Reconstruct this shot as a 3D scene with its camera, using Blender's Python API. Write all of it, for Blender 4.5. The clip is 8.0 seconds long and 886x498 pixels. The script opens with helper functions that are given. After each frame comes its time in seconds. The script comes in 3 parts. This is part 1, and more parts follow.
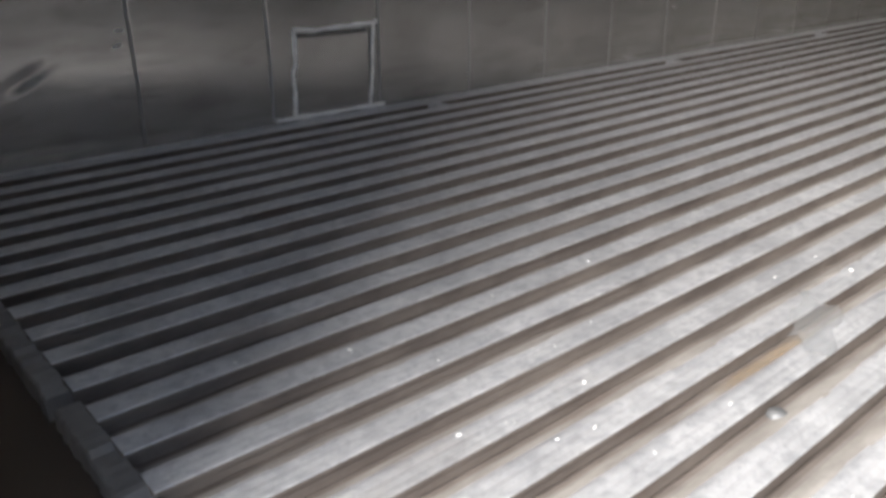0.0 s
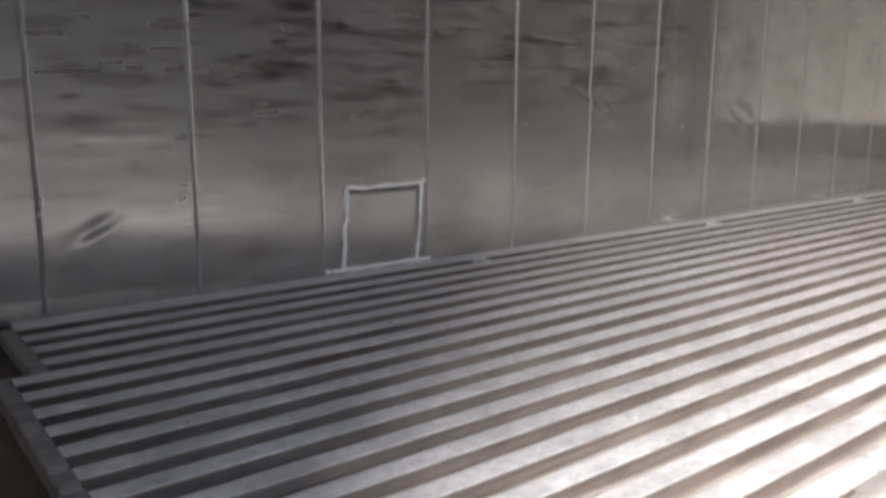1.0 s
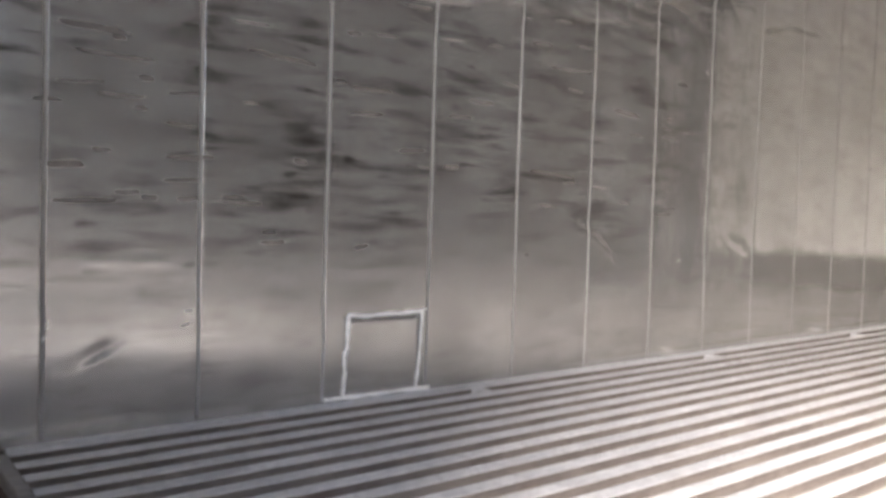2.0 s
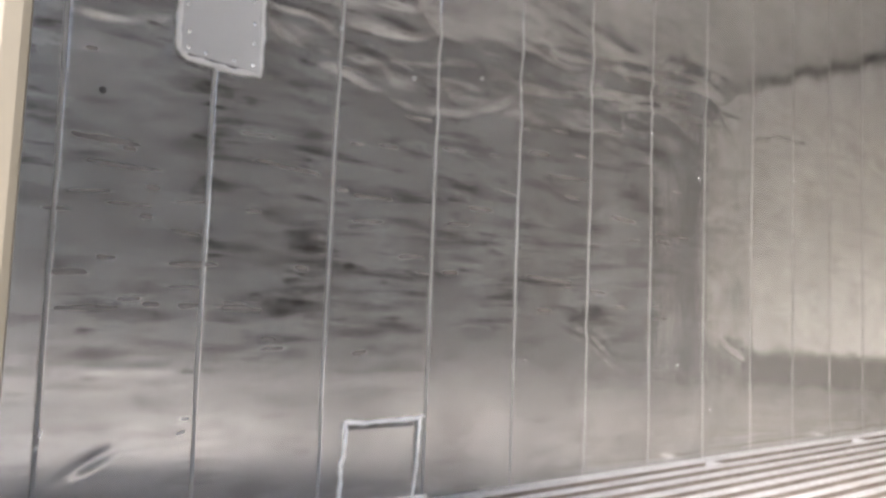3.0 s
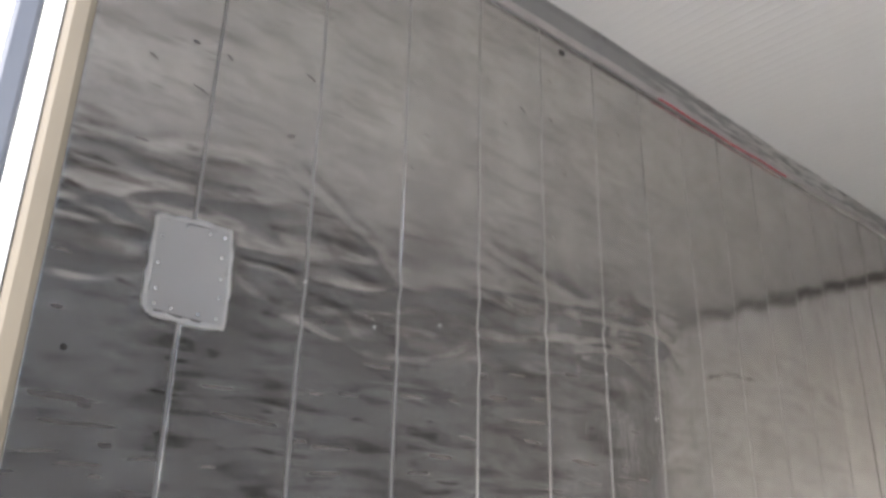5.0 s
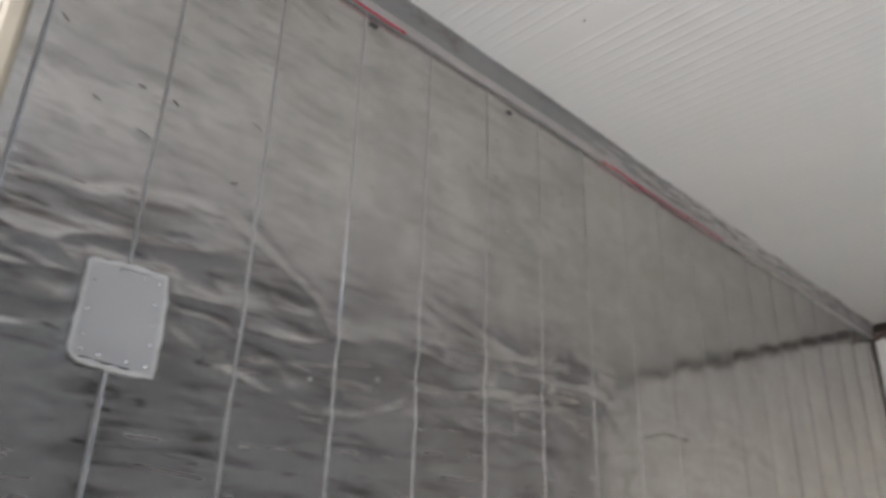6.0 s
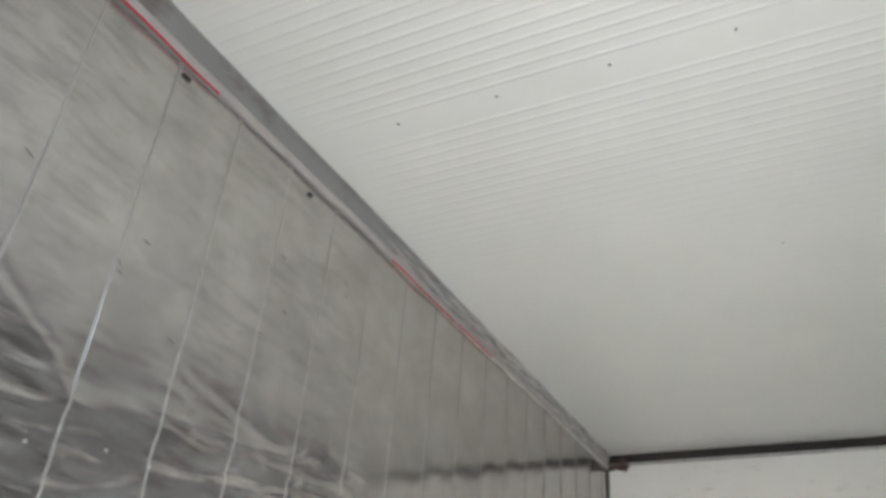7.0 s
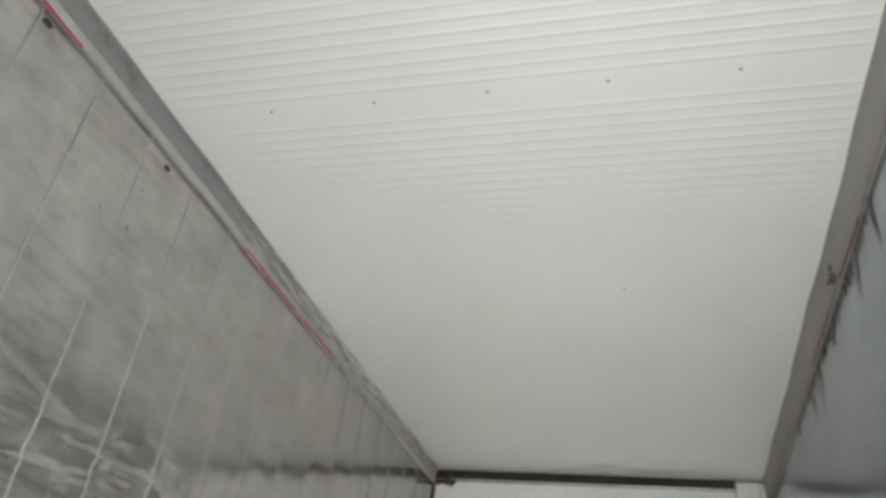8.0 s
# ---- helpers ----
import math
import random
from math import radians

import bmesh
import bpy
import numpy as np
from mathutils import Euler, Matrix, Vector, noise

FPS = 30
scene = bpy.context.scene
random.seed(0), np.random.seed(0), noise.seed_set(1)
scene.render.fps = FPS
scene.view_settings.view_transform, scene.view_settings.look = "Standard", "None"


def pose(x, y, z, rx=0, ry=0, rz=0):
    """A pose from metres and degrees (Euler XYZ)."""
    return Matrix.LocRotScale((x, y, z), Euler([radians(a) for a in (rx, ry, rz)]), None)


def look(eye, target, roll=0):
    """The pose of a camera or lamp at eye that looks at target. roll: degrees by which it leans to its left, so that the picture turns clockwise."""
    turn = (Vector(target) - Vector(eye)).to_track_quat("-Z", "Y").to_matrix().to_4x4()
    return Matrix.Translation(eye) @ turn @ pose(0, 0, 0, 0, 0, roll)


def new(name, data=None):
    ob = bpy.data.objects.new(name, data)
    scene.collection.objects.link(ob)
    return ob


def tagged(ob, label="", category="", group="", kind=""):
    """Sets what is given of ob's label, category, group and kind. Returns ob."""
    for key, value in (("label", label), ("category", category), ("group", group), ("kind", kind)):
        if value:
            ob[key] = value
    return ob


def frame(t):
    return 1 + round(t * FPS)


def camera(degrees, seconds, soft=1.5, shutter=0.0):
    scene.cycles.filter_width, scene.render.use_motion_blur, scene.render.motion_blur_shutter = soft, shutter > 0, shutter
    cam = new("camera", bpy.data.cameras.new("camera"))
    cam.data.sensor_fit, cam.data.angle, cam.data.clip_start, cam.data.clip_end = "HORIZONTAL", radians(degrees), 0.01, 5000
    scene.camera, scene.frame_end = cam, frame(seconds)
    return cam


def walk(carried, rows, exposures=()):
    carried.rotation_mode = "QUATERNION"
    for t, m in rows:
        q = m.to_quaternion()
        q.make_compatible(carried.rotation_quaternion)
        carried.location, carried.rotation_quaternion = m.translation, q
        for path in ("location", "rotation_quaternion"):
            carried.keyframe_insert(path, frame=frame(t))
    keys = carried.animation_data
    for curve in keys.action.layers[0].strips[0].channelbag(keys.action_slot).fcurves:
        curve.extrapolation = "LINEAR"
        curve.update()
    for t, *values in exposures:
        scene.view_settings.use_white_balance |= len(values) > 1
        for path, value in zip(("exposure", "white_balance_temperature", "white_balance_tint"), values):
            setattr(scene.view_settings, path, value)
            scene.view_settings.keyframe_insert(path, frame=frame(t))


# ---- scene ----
# ---- camera and its way ----
cam = camera(58.27, 8.0, soft=3.3, shutter=0.35)
PATH = [
    (0, (1.534, -0.150, 0.384), (0.8293, 0.4564, 0.0147), -0.10),
    (0.5, (1.541, -0.156, 0.386), (0.7941, 0.4407, 0.0929), -0.12),
    (1, (1.541, -0.170, 0.382), (0.7636, 0.4330, 0.2005), 0.48),
    (1.5, (1.545, -0.181, 0.392), (0.7578, 0.4267, 0.2850), 1.12),
    (2, (1.550, -0.188, 0.412), (0.7611, 0.4247, 0.3774), 1.84),
    (2.2, (1.562, -0.190, 0.416), (0.7711, 0.4216, 0.4150), 2.04),
    (3.3, (1.554, -0.206, 0.454), (0.7709, 0.4058, 0.5666), 2.08),
    (3.5, (1.554, -0.208, 0.461), (0.7743, 0.4020, 0.6007), 1.93),
    (4, (1.563, -0.217, 0.471), (0.8012, 0.3903, 0.6956), 1.88),
    (4.5, (1.580, -0.226, 0.491), (0.8394, 0.3785, 0.7836), 1.82),
    (4.7, (1.581, -0.229, 0.492), (0.8543, 0.3781, 0.8141), 1.61),
    (5.8, (1.594, -0.234, 0.497), (0.9144, 0.3767, 0.9037), 0.81),
    (6, (1.604, -0.220, 0.498), (0.9529, 0.4153, 0.9143), 1.85),
    (6.5, (1.610, -0.204, 0.511), (1.0869, 0.4903, 1.0055), 3.35),
    (7, (1.620, -0.199, 0.532), (1.2036, 0.5465, 1.0527), 4.88),
    (7.5, (1.646, -0.193, 0.542), (1.3018, 0.5787, 1.0776), 7.12),
    (8, (1.663, -0.189, 0.553), (1.4003, 0.6115, 1.0916), 7.75),
]
EXPOSURES = [(0, 0.64, 6550, 10), (0.5, 0.90, 6600, 11), (1, 1.52, 6750, 13), (1.5, 1.96, 6850, 14), (2.0, 2.30, 6900, 14), (3.5, 2.70, 6650, 12), (4.5, 2.37, 6600, 12), (6, 2.28, 6500, 10), (6.5, 2.32, 6500, 7), (7, 2.53, 6500, 5), (7.5, 2.55, 6500, 4), (8, 2.55, 6500, 3)]
walk(cam, [(t, look(eye, target, roll)) for t, eye, target, roll in PATH], EXPOSURES)

# ---- daylight: hazy sky, a broad veiled sun behind and to one side of the open rear ----
SUN_EL, SUN_AZ = radians(36), radians(168)          # azimuth clockwise from +y
world = bpy.data.worlds.new("sky")
scene.world = world
world.use_nodes = True
wn = world.node_tree
sky = wn.nodes.new("ShaderNodeTexSky")
sky.sky_type = "NISHITA"
sky.sun_disc = False
sky.sun_elevation, sky.sun_rotation = SUN_EL, SUN_AZ
sky.dust_density = 2.3
wn.links.new(sky.outputs[0], wn.nodes["Background"].inputs[0])
wn.nodes["Background"].inputs[1].default_value = 0.15

sun = new("sun", bpy.data.lights.new("sun", "SUN"))
sun.data.energy, sun.data.angle, sun.data.color = 5.0, radians(50), (1.0, 0.98, 0.96)
sun_way = Vector((math.sin(SUN_AZ) * math.cos(SUN_EL), math.cos(SUN_AZ) * math.cos(SUN_EL), math.sin(SUN_EL)))
sun.matrix_world = look(sun_way * 20, (0, 0, 0))

# ---- measures ----
W, L, H = 2.29, 5.406, 2.354        # inside width, length, height
SEAM0, SEAM = 0.115, 0.286          # first wall seam and their spacing
PITCH = 0.0645                      # floor bars: mean spacing
FALL = 0.0085                       # the floor drains towards the doorway


def bar_lip(k):
    """Where the lip of the k-th floor bar runs; the bars are wider by the battered wall."""
    return 0.0609 + 0.07538 * k - 0.000487 * k * k if k < 17 else bar_lip(16) + 0.0590 * (k - 16)


def floor_z(y):
    return FALL * (y - 0.9)


# ---- materials ----
class Nodes:
    """A short way to write a node material."""

    def __init__(self, name):
        self.mat = bpy.data.materials.new(name)
        self.mat.use_nodes = True
        self.t = self.mat.node_tree
        self.bsdf = self.t.nodes["Principled BSDF"]
        self.co = self.t.nodes.new("ShaderNodeTexCoord").outputs["Object"]

    def put(self, socket, value):
        if hasattr(value, "links"):
            self.t.links.new(value, socket)
        else:
            socket.default_value = value

    def noise(self, scale, stretch=(1, 1, 1), detail=4, rough=0.55, turn=(0, 0, 0), distort=0.0):
        mp = self.t.nodes.new("ShaderNodeMapping")
        mp.inputs["Scale"].default_value = stretch
        mp.inputs["Rotation"].default_value = turn
        self.t.links.new(self.co, mp.inputs["Vector"])
        n = self.t.nodes.new("ShaderNodeTexNoise")
        n.inputs["Scale"].default_value = scale
        n.inputs["Detail"].default_value = detail
        n.inputs["Roughness"].default_value = rough
        n.inputs["Distortion"].default_value = distort
        self.t.links.new(mp.outputs[0], n.inputs["Vector"])
        return n.outputs["Fac"]

    def ramp(self, fac, low, high, a=0.0, b=1.0):
        m = self.t.nodes.new("ShaderNodeMapRange")
        m.interpolation_type = "SMOOTHSTEP"
        self.put(m.inputs["Value"], fac)
        for key, v in (("From Min", low), ("From Max", high), ("To Min", a), ("To Max", b)):
            m.inputs[key].default_value = v
        return m.outputs[0]

    def math(self, op, a, b=0.0):
        m = self.t.nodes.new("ShaderNodeMath")
        m.operation = op
        self.put(m.inputs[0], a)
        self.put(m.inputs[1], b)
        return m.outputs[0]

    def mix(self, fac, a, b):
        m = self.t.nodes.new("ShaderNodeMix")
        m.data_type = "RGBA"
        self.put(m.inputs[0], fac)
        for s, c in ((m.inputs[6], a), (m.inputs[7], b)):
            self.put(s, (*c, 1) if isinstance(c, tuple) else c)
        return m.outputs[2]

    def along(self, axis):
        s = self.t.nodes.new("ShaderNodeSeparateXYZ")
        self.t.links.new(self.co, s.inputs[0])
        return s.outputs[axis]

    def shift(self):
        """Give each object its own stretch of the pattern."""
        v = self.t.nodes.new("ShaderNodeVectorMath")
        v.operation = "MULTIPLY_ADD"
        self.t.links.new(self.chance(), v.inputs[0])
        v.inputs[1].default_value = (7.0, 31.0, 13.0)
        self.t.links.new(self.co, v.inputs[2])
        self.co = v.outputs[0]

    def chance(self):
        return self.t.nodes.new("ShaderNodeObjectInfo").outputs["Random"]

    def bump(self, height, strength, distance):
        b = self.t.nodes.new("ShaderNodeBump")
        b.inputs["Strength"].default_value = strength
        b.inputs["Distance"].default_value = distance
        self.put(b.inputs["Height"], height)
        self.t.links.new(b.outputs[0], self.bsdf.inputs["Normal"])

    def done(self, color, rough, metal=0.0, **more):
        for key, v in (("Base Color", color), ("Roughness", rough), ("Metallic", metal), *more.items()):
            if isinstance(v, tuple) and len(v) == 3:
                v = (*v, 1)
            self.put(self.bsdf.inputs[key.replace("_", " ")], v)
        return self.mat


def plain(name, color, rough, metal=0.0, vary=0.12, scale=30):
    m = Nodes(name)
    n = m.noise(scale)
    c = m.mix(n, tuple(v * (1 - vary) for v in color), tuple(min(1, v * (1 + vary)) for v in color))
    m.bump(m.noise(scale * 6), 0.15, 0.001)
    return m.done(c, m.ramp(n, 0.3, 0.7, rough * 0.85, min(1, rough * 1.15)), metal)


def wall_steel(name, drips):
    """Scuffed stainless sheet: lengthwise scrapes, dirt smears, fine upright brushing."""
    m = Nodes(name)
    belt = m.math("MULTIPLY", m.ramp(m.along("Z"), 0.22, 0.5), m.ramp(m.along("Z"), 1.5, 1.05))
    scrape = m.ramp(m.noise(1.0, (1, 4.2, 27), 3, 0.55, distort=0.15), 0.45, 0.74)
    fine = m.ramp(m.noise(1.0, (1, 9, 62), 4, 0.6, distort=0.12), 0.55, 0.69)
    patch = m.ramp(m.noise(2.3, (1, 1, 1.1), 4, 0.6), 0.28, 0.56)
    smear = m.math("MULTIPLY", m.math("MAXIMUM", scrape, m.math("MULTIPLY", fine, 1.0)), m.math("MULTIPLY", patch, m.math("MULTIPLY", m.ramp(belt, 0, 1, 0.30, 1.0), m.math("ADD", m.ramp(m.along("Y"), 0.1, 1.0, 0.45, 0.0), m.ramp(m.along("Y"), 1.5, 2.6, 0.85, 0.2)))))
    cloud = m.ramp(m.noise(4.0, (1, 1, 1.3), 7, 0.66), 0.32, 0.7)
    haze = m.ramp(m.noise(9.0, (1, 0.8, 2.2), 6, 0.7, distort=0.6), 0.42, 0.72)
    # with drips the base is darker and bluer: reflected sky put into the colour
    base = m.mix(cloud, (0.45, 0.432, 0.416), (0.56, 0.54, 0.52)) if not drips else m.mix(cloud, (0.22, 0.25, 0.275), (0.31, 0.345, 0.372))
    # haze deepens further in: base colour darkened to offset bounced ceiling light
    base = m.mix(m.math("MULTIPLY", haze, m.ramp(m.along("Y"), 0.2, 1.4, 0.20, 0.28)), base, (0.33, 0.31, 0.295))
    smoke = m.math("MULTIPLY", m.ramp(m.noise(3.6, (1, 0.9, 1.5), 8, 0.7, distort=0.5), 0.41, 0.64), m.math("MULTIPLY", belt, m.ramp(m.along("Y"), 2.0, 2.5, 1.0, 0.15)))
    base = m.mix(m.math("MULTIPLY", smoke, 0.42 if not drips else 0.0), base, (0.24, 0.215, 0.20))
    base = m.mix(m.math("MULTIPLY", smear, 1.0), base, (0.11, 0.094, 0.087))
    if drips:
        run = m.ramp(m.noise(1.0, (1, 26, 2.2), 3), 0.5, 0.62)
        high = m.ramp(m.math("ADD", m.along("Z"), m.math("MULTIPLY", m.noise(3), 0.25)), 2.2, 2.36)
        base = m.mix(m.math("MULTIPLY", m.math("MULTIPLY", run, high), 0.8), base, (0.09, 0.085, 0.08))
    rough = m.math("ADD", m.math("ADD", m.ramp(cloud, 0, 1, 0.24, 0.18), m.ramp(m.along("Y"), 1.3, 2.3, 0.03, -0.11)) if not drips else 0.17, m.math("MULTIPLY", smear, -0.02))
    brush = m.math("ADD", m.math("ADD", m.noise(1.0, (1, 160, 6), 3), m.math("ADD", m.noise(1.0, (1, 55, 5), 3), m.math("MULTIPLY", m.noise(1.0, (1, 110, 34), 3), 0.5))), m.math("MULTIPLY", m.noise(22, (1, 1, 0.7), 4), 0.6))
    m.bump(brush, 0.22, 0.0012)
    return m.done(base, rough, 0.74)


def floor_alu():
    """Dull worn aluminium: blue-white oxide bloom, fine mottling, rubs and rust-brown stains."""
    m = Nodes("floor_aluminium")
    m.shift()
    bloom = m.ramp(m.noise(13, (1, 0.8, 1), 6, 0.68), 0.34, 0.68)
    mottle = m.ramp(m.noise(75, (1, 0.8, 1), 5, 0.7, distort=0.3), 0.42, 0.66)
    rub = m.ramp(m.noise(1.0, (60, 45, 10), 5, 0.65, turn=(0, 0, 0.6), distort=0.8), 0.40, 0.72)
    rust = m.ramp(m.noise(3.1, (1.5, 0.8, 1), 5, 0.65), 0.60, 0.76)
    c = m.mix(bloom, (0.64, 0.65, 0.67), (0.84, 0.845, 0.86))
    c = m.mix(m.math("MULTIPLY", mottle, 0.42), c, (0.33, 0.345, 0.38))
    c = m.mix(m.math("MULTIPLY", rub, 0.14), c, (0.30, 0.30, 0.32))
    c = m.mix(m.math("MULTIPLY", rust, 0.38), c, (0.40, 0.32, 0.25))
    c = m.mix(m.math("MULTIPLY", m.chance(), 0.12), c, (0.32, 0.32, 0.33))
    m.bump(m.noise(90, (1, 1, 1), 4), 0.2, 0.001)
    return m.done(c, m.ramp(bloom, 0, 1, 0.36, 0.50), 0.42)


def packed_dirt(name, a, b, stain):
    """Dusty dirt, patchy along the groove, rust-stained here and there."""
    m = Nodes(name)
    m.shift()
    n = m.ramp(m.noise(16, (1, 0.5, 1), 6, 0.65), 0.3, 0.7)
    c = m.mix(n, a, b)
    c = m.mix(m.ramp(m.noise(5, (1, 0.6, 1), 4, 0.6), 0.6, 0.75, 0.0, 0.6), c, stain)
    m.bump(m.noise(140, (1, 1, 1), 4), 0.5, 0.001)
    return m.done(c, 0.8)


def rust_wash():
    """Thin orange rust, thickest in its middle and frayed to nothing."""
    m = Nodes("rust_orange")
    far = m.math("ADD", m.math("POWER", m.math("MULTIPLY", m.along("X"), 62.0), 2.0), m.math("POWER", m.math("MULTIPLY", m.along("Y"), 9.0), 2.0))
    frayed = m.math("ADD", far, m.math("MULTIPLY", m.noise(38, (1, 0.5, 1), 4, 0.6), 0.7))
    c = m.mix(m.noise(60, (1, 0.6, 1), 4), (0.50, 0.34, 0.19), (0.64, 0.50, 0.34))
    return m.done(c, 0.8, 0.0, Alpha=m.ramp(frayed, 0.35, 1.25, 0.42, 0.0))


def ceiling_paint():
    m = Nodes("ceiling_white_paint")
    n = m.noise(2.2, (1, 1, 1), 5)
    c = m.mix(n, (0.74, 0.745, 0.73), (0.82, 0.825, 0.81))
    return m.done(c, 0.22)


def trim_metal():
    m = Nodes("trim_metal")
    n = m.noise(6, (1, 0.5, 1), 5)
    grime = m.ramp(m.noise(3.4, (2, 1, 2), 6, 0.65), 0.5, 0.68)
    c = m.mix(n, (0.26, 0.265, 0.265), (0.42, 0.415, 0.41))
    c = m.mix(m.math("MULTIPLY", grime, 0.6), c, (0.14, 0.11, 0.10))
    bare = m.math("MULTIPLY", m.ramp(m.noise(1.0, (60, 5, 70), 4, 0.6, distort=0.3), 0.42, 0.58), m.ramp(m.along("Y"), 1.9, 2.6))
    c = m.mix(m.math("MULTIPLY", bare, 0.55), c, (0.86, 0.84, 0.81))
    m.bump(m.noise(40), 0.3, 0.0015)
    return m.done(c, m.ramp(n, 0.3, 0.7, 0.3, 0.5), 0.55)


def bulkhead_paint():
    m = Nodes("bulkhead_white")
    n = m.noise(4, (1, 1, 1), 5)
    mark = m.ramp(m.noise(11, (1, 1, 2.5), 5, 0.6), 0.6, 0.74)
    c = m.mix(n, (0.80, 0.80, 0.80), (0.88, 0.88, 0.88))
    c = m.mix(m.math("MULTIPLY", mark, 0.35), c, (0.30, 0.30, 0.31))
    m.bump(m.noise(50), 0.1, 0.001)
    return m.done(c, 0.32)


STEEL = wall_steel("wall_stainless", False)
STEEL_DRIPS_TINTED = wall_steel("wall_stainless_stained_tinted", True)
ALU = floor_alu()
CEILING = ceiling_paint()
TRIM = trim_metal()
TRIM_GRIMY = plain("trim_brown_grime", (0.27, 0.255, 0.245), 0.5, 0.3, 0.4, 9)
BULKHEAD = bulkhead_paint()
SEAM_METAL = plain("seam_dull_steel", (0.30, 0.292, 0.285), 0.85, 0.0)
SEAM_METAL.node_tree.nodes["Principled BSDF"].inputs["Specular IOR Level"].default_value = 0.2
PLATE = plain("patch_plate_aluminium", (0.51, 0.50, 0.49), 0.48, 0.45, 0.06, 8)
SEALANT = plain("sealant_grey", (0.56, 0.55, 0.53), 0.55, 0, 0.12, 60)
BEAD_WHITE = plain("sealant_white", (0.90, 0.89, 0.87), 0.5, 0, 0.08, 60)
SCREW = plain("screw_zinc", (0.90, 0.90, 0.90), 0.18, 0.8)
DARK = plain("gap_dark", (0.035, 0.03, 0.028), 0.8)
# groove dirt, with shade painted in: darkest at the bar foot, then half-tone, then dust
GROOVE = packed_dirt("groove_dirt_shaded", (0.17, 0.145, 0.13), (0.28, 0.245, 0.22), (0.15, 0.095, 0.075))
GROOVE_MID = packed_dirt("groove_dirt_half_shaded", (0.25, 0.225, 0.205), (0.40, 0.37, 0.34), (0.20, 0.14, 0.11))
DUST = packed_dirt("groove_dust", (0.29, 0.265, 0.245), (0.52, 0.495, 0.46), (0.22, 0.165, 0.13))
RUST = rust_wash()
HEAD = plain("bolt_steel", (0.20, 0.205, 0.21), 0.5, 0.3, 0.4, 120)
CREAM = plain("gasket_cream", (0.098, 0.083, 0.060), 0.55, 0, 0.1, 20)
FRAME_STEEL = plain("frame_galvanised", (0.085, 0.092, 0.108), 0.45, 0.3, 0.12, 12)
FRAME_PAINT = plain("frame_white_paint", (0.80, 0.80, 0.79), 0.4, 0, 0.06, 12)
END_ALU = plain("end_bar_grimy_aluminium", (0.30, 0.29, 0.285), 0.6, 0.5, 0.45, 40)
GAP_METAL = plain("gap_dark_metal", (0.16, 0.16, 0.155), 0.5, 0.3)
LIP = plain("trim_lip_metal", (0.50, 0.475, 0.47), 0.42, 0.3, 0.25, 9)
SCUFF = plain("dark_scuff", (0.17, 0.155, 0.145), 0.5, 0.3, 0.5, 120)
SILL = plain("sill_rusty_steel", (0.11, 0.085, 0.065), 0.7, 0.3, 0.5, 9)
LIP_GRIMY = plain("trim_lip_grimy", (0.24, 0.21, 0.20), 0.5, 0.3, 0.45, 14)
RED_FADED = plain("faded_red_tape", (0.15, 0.05, 0.055), 0.6, 0, 0.5, 40)
DIRT = plain("black_brown_dirt", (0.12, 0.105, 0.098), 0.6, 0, 0.4, 60)
RED = plain("red_marker_tape", (0.50, 0.004, 0.045), 0.85, 0, 0.2, 40)
BLACK = plain("black_rubber", (0.02, 0.02, 0.02), 0.6)
BROWN = plain("brown_sealant", (0.11, 0.075, 0.062), 0.6, 0, 0.4, 30)
CORE = plain("insulation_panel", (0.45, 0.44, 0.42), 0.8)
ASPHALT = plain("yard_concrete", (0.33, 0.325, 0.315), 0.9, 0, 0.25, 1.5)
# grit coloured near white so that it also imitates glints on the bars
CHIP = plain("pale_chips", (0.93, 0.92, 0.90), 0.35, 0, 0.1, 80)
FILM = plain("cloudy_plastic", (0.55, 0.57, 0.58), 0.22, 0, 0.1, 60)
FILM.node_tree.nodes["Principled BSDF"].inputs["Alpha"].default_value = 0.15


# ---- building helpers ----
def mesh(name, bm, material):
    me = bpy.data.meshes.new(name)
    bm.normal_update()
    bm.to_mesh(me)
    bm.free()
    me.materials.append(material)
    return me


def part(name, bm, material, parent=None, label=""):
    """One bmesh as one mesh object, under a thing or a part if one is given."""
    ob = new(name, mesh(name, bm, material))
    ob.parent = parent
    if label:
        tagged(ob, label)
    return ob


def empty(name, at=(0, 0, 0)):
    ob = new(name)
    ob.location = at
    ob.empty_display_size = 0.1
    return ob


def box(a, b, bevel=0.0, bm=None):
    own = bmesh.new()
    bmesh.ops.create_cube(own, size=1)
    for v in own.verts:
        v.co = Vector([(a[i] + b[i]) / 2 + v.co[i] * (b[i] - a[i]) for i in range(3)])
    if bevel:
        bmesh.ops.bevel(own, geom=own.edges[:], offset=bevel, segments=2, affect="EDGES", profile=0.6)
    if bm is None:
        return own
    tmp = bpy.data.meshes.new("tmp")
    own.to_mesh(tmp)
    own.free()
    bm.from_mesh(tmp)
    bpy.data.meshes.remove(tmp)
    return bm


def extrude(profile, stations, place, caps=True):
    """Sweep a closed profile through stations: place(u, v, s) gives the point."""
    bm = bmesh.new()
    rings = [[bm.verts.new(place(u, v, s)) for u, v in profile] for s in stations]
    n = len(profile)
    for a, b in zip(rings, rings[1:]):
        for i in range(n):
            bm.faces.new((a[i], a[(i + 1) % n], b[(i + 1) % n], b[i]))
    if caps:
        bm.faces.new(rings[0][::-1])
        bm.faces.new(rings[-1])
    bmesh.ops.recalc_face_normals(bm, faces=bm.faces[:])
    return bm


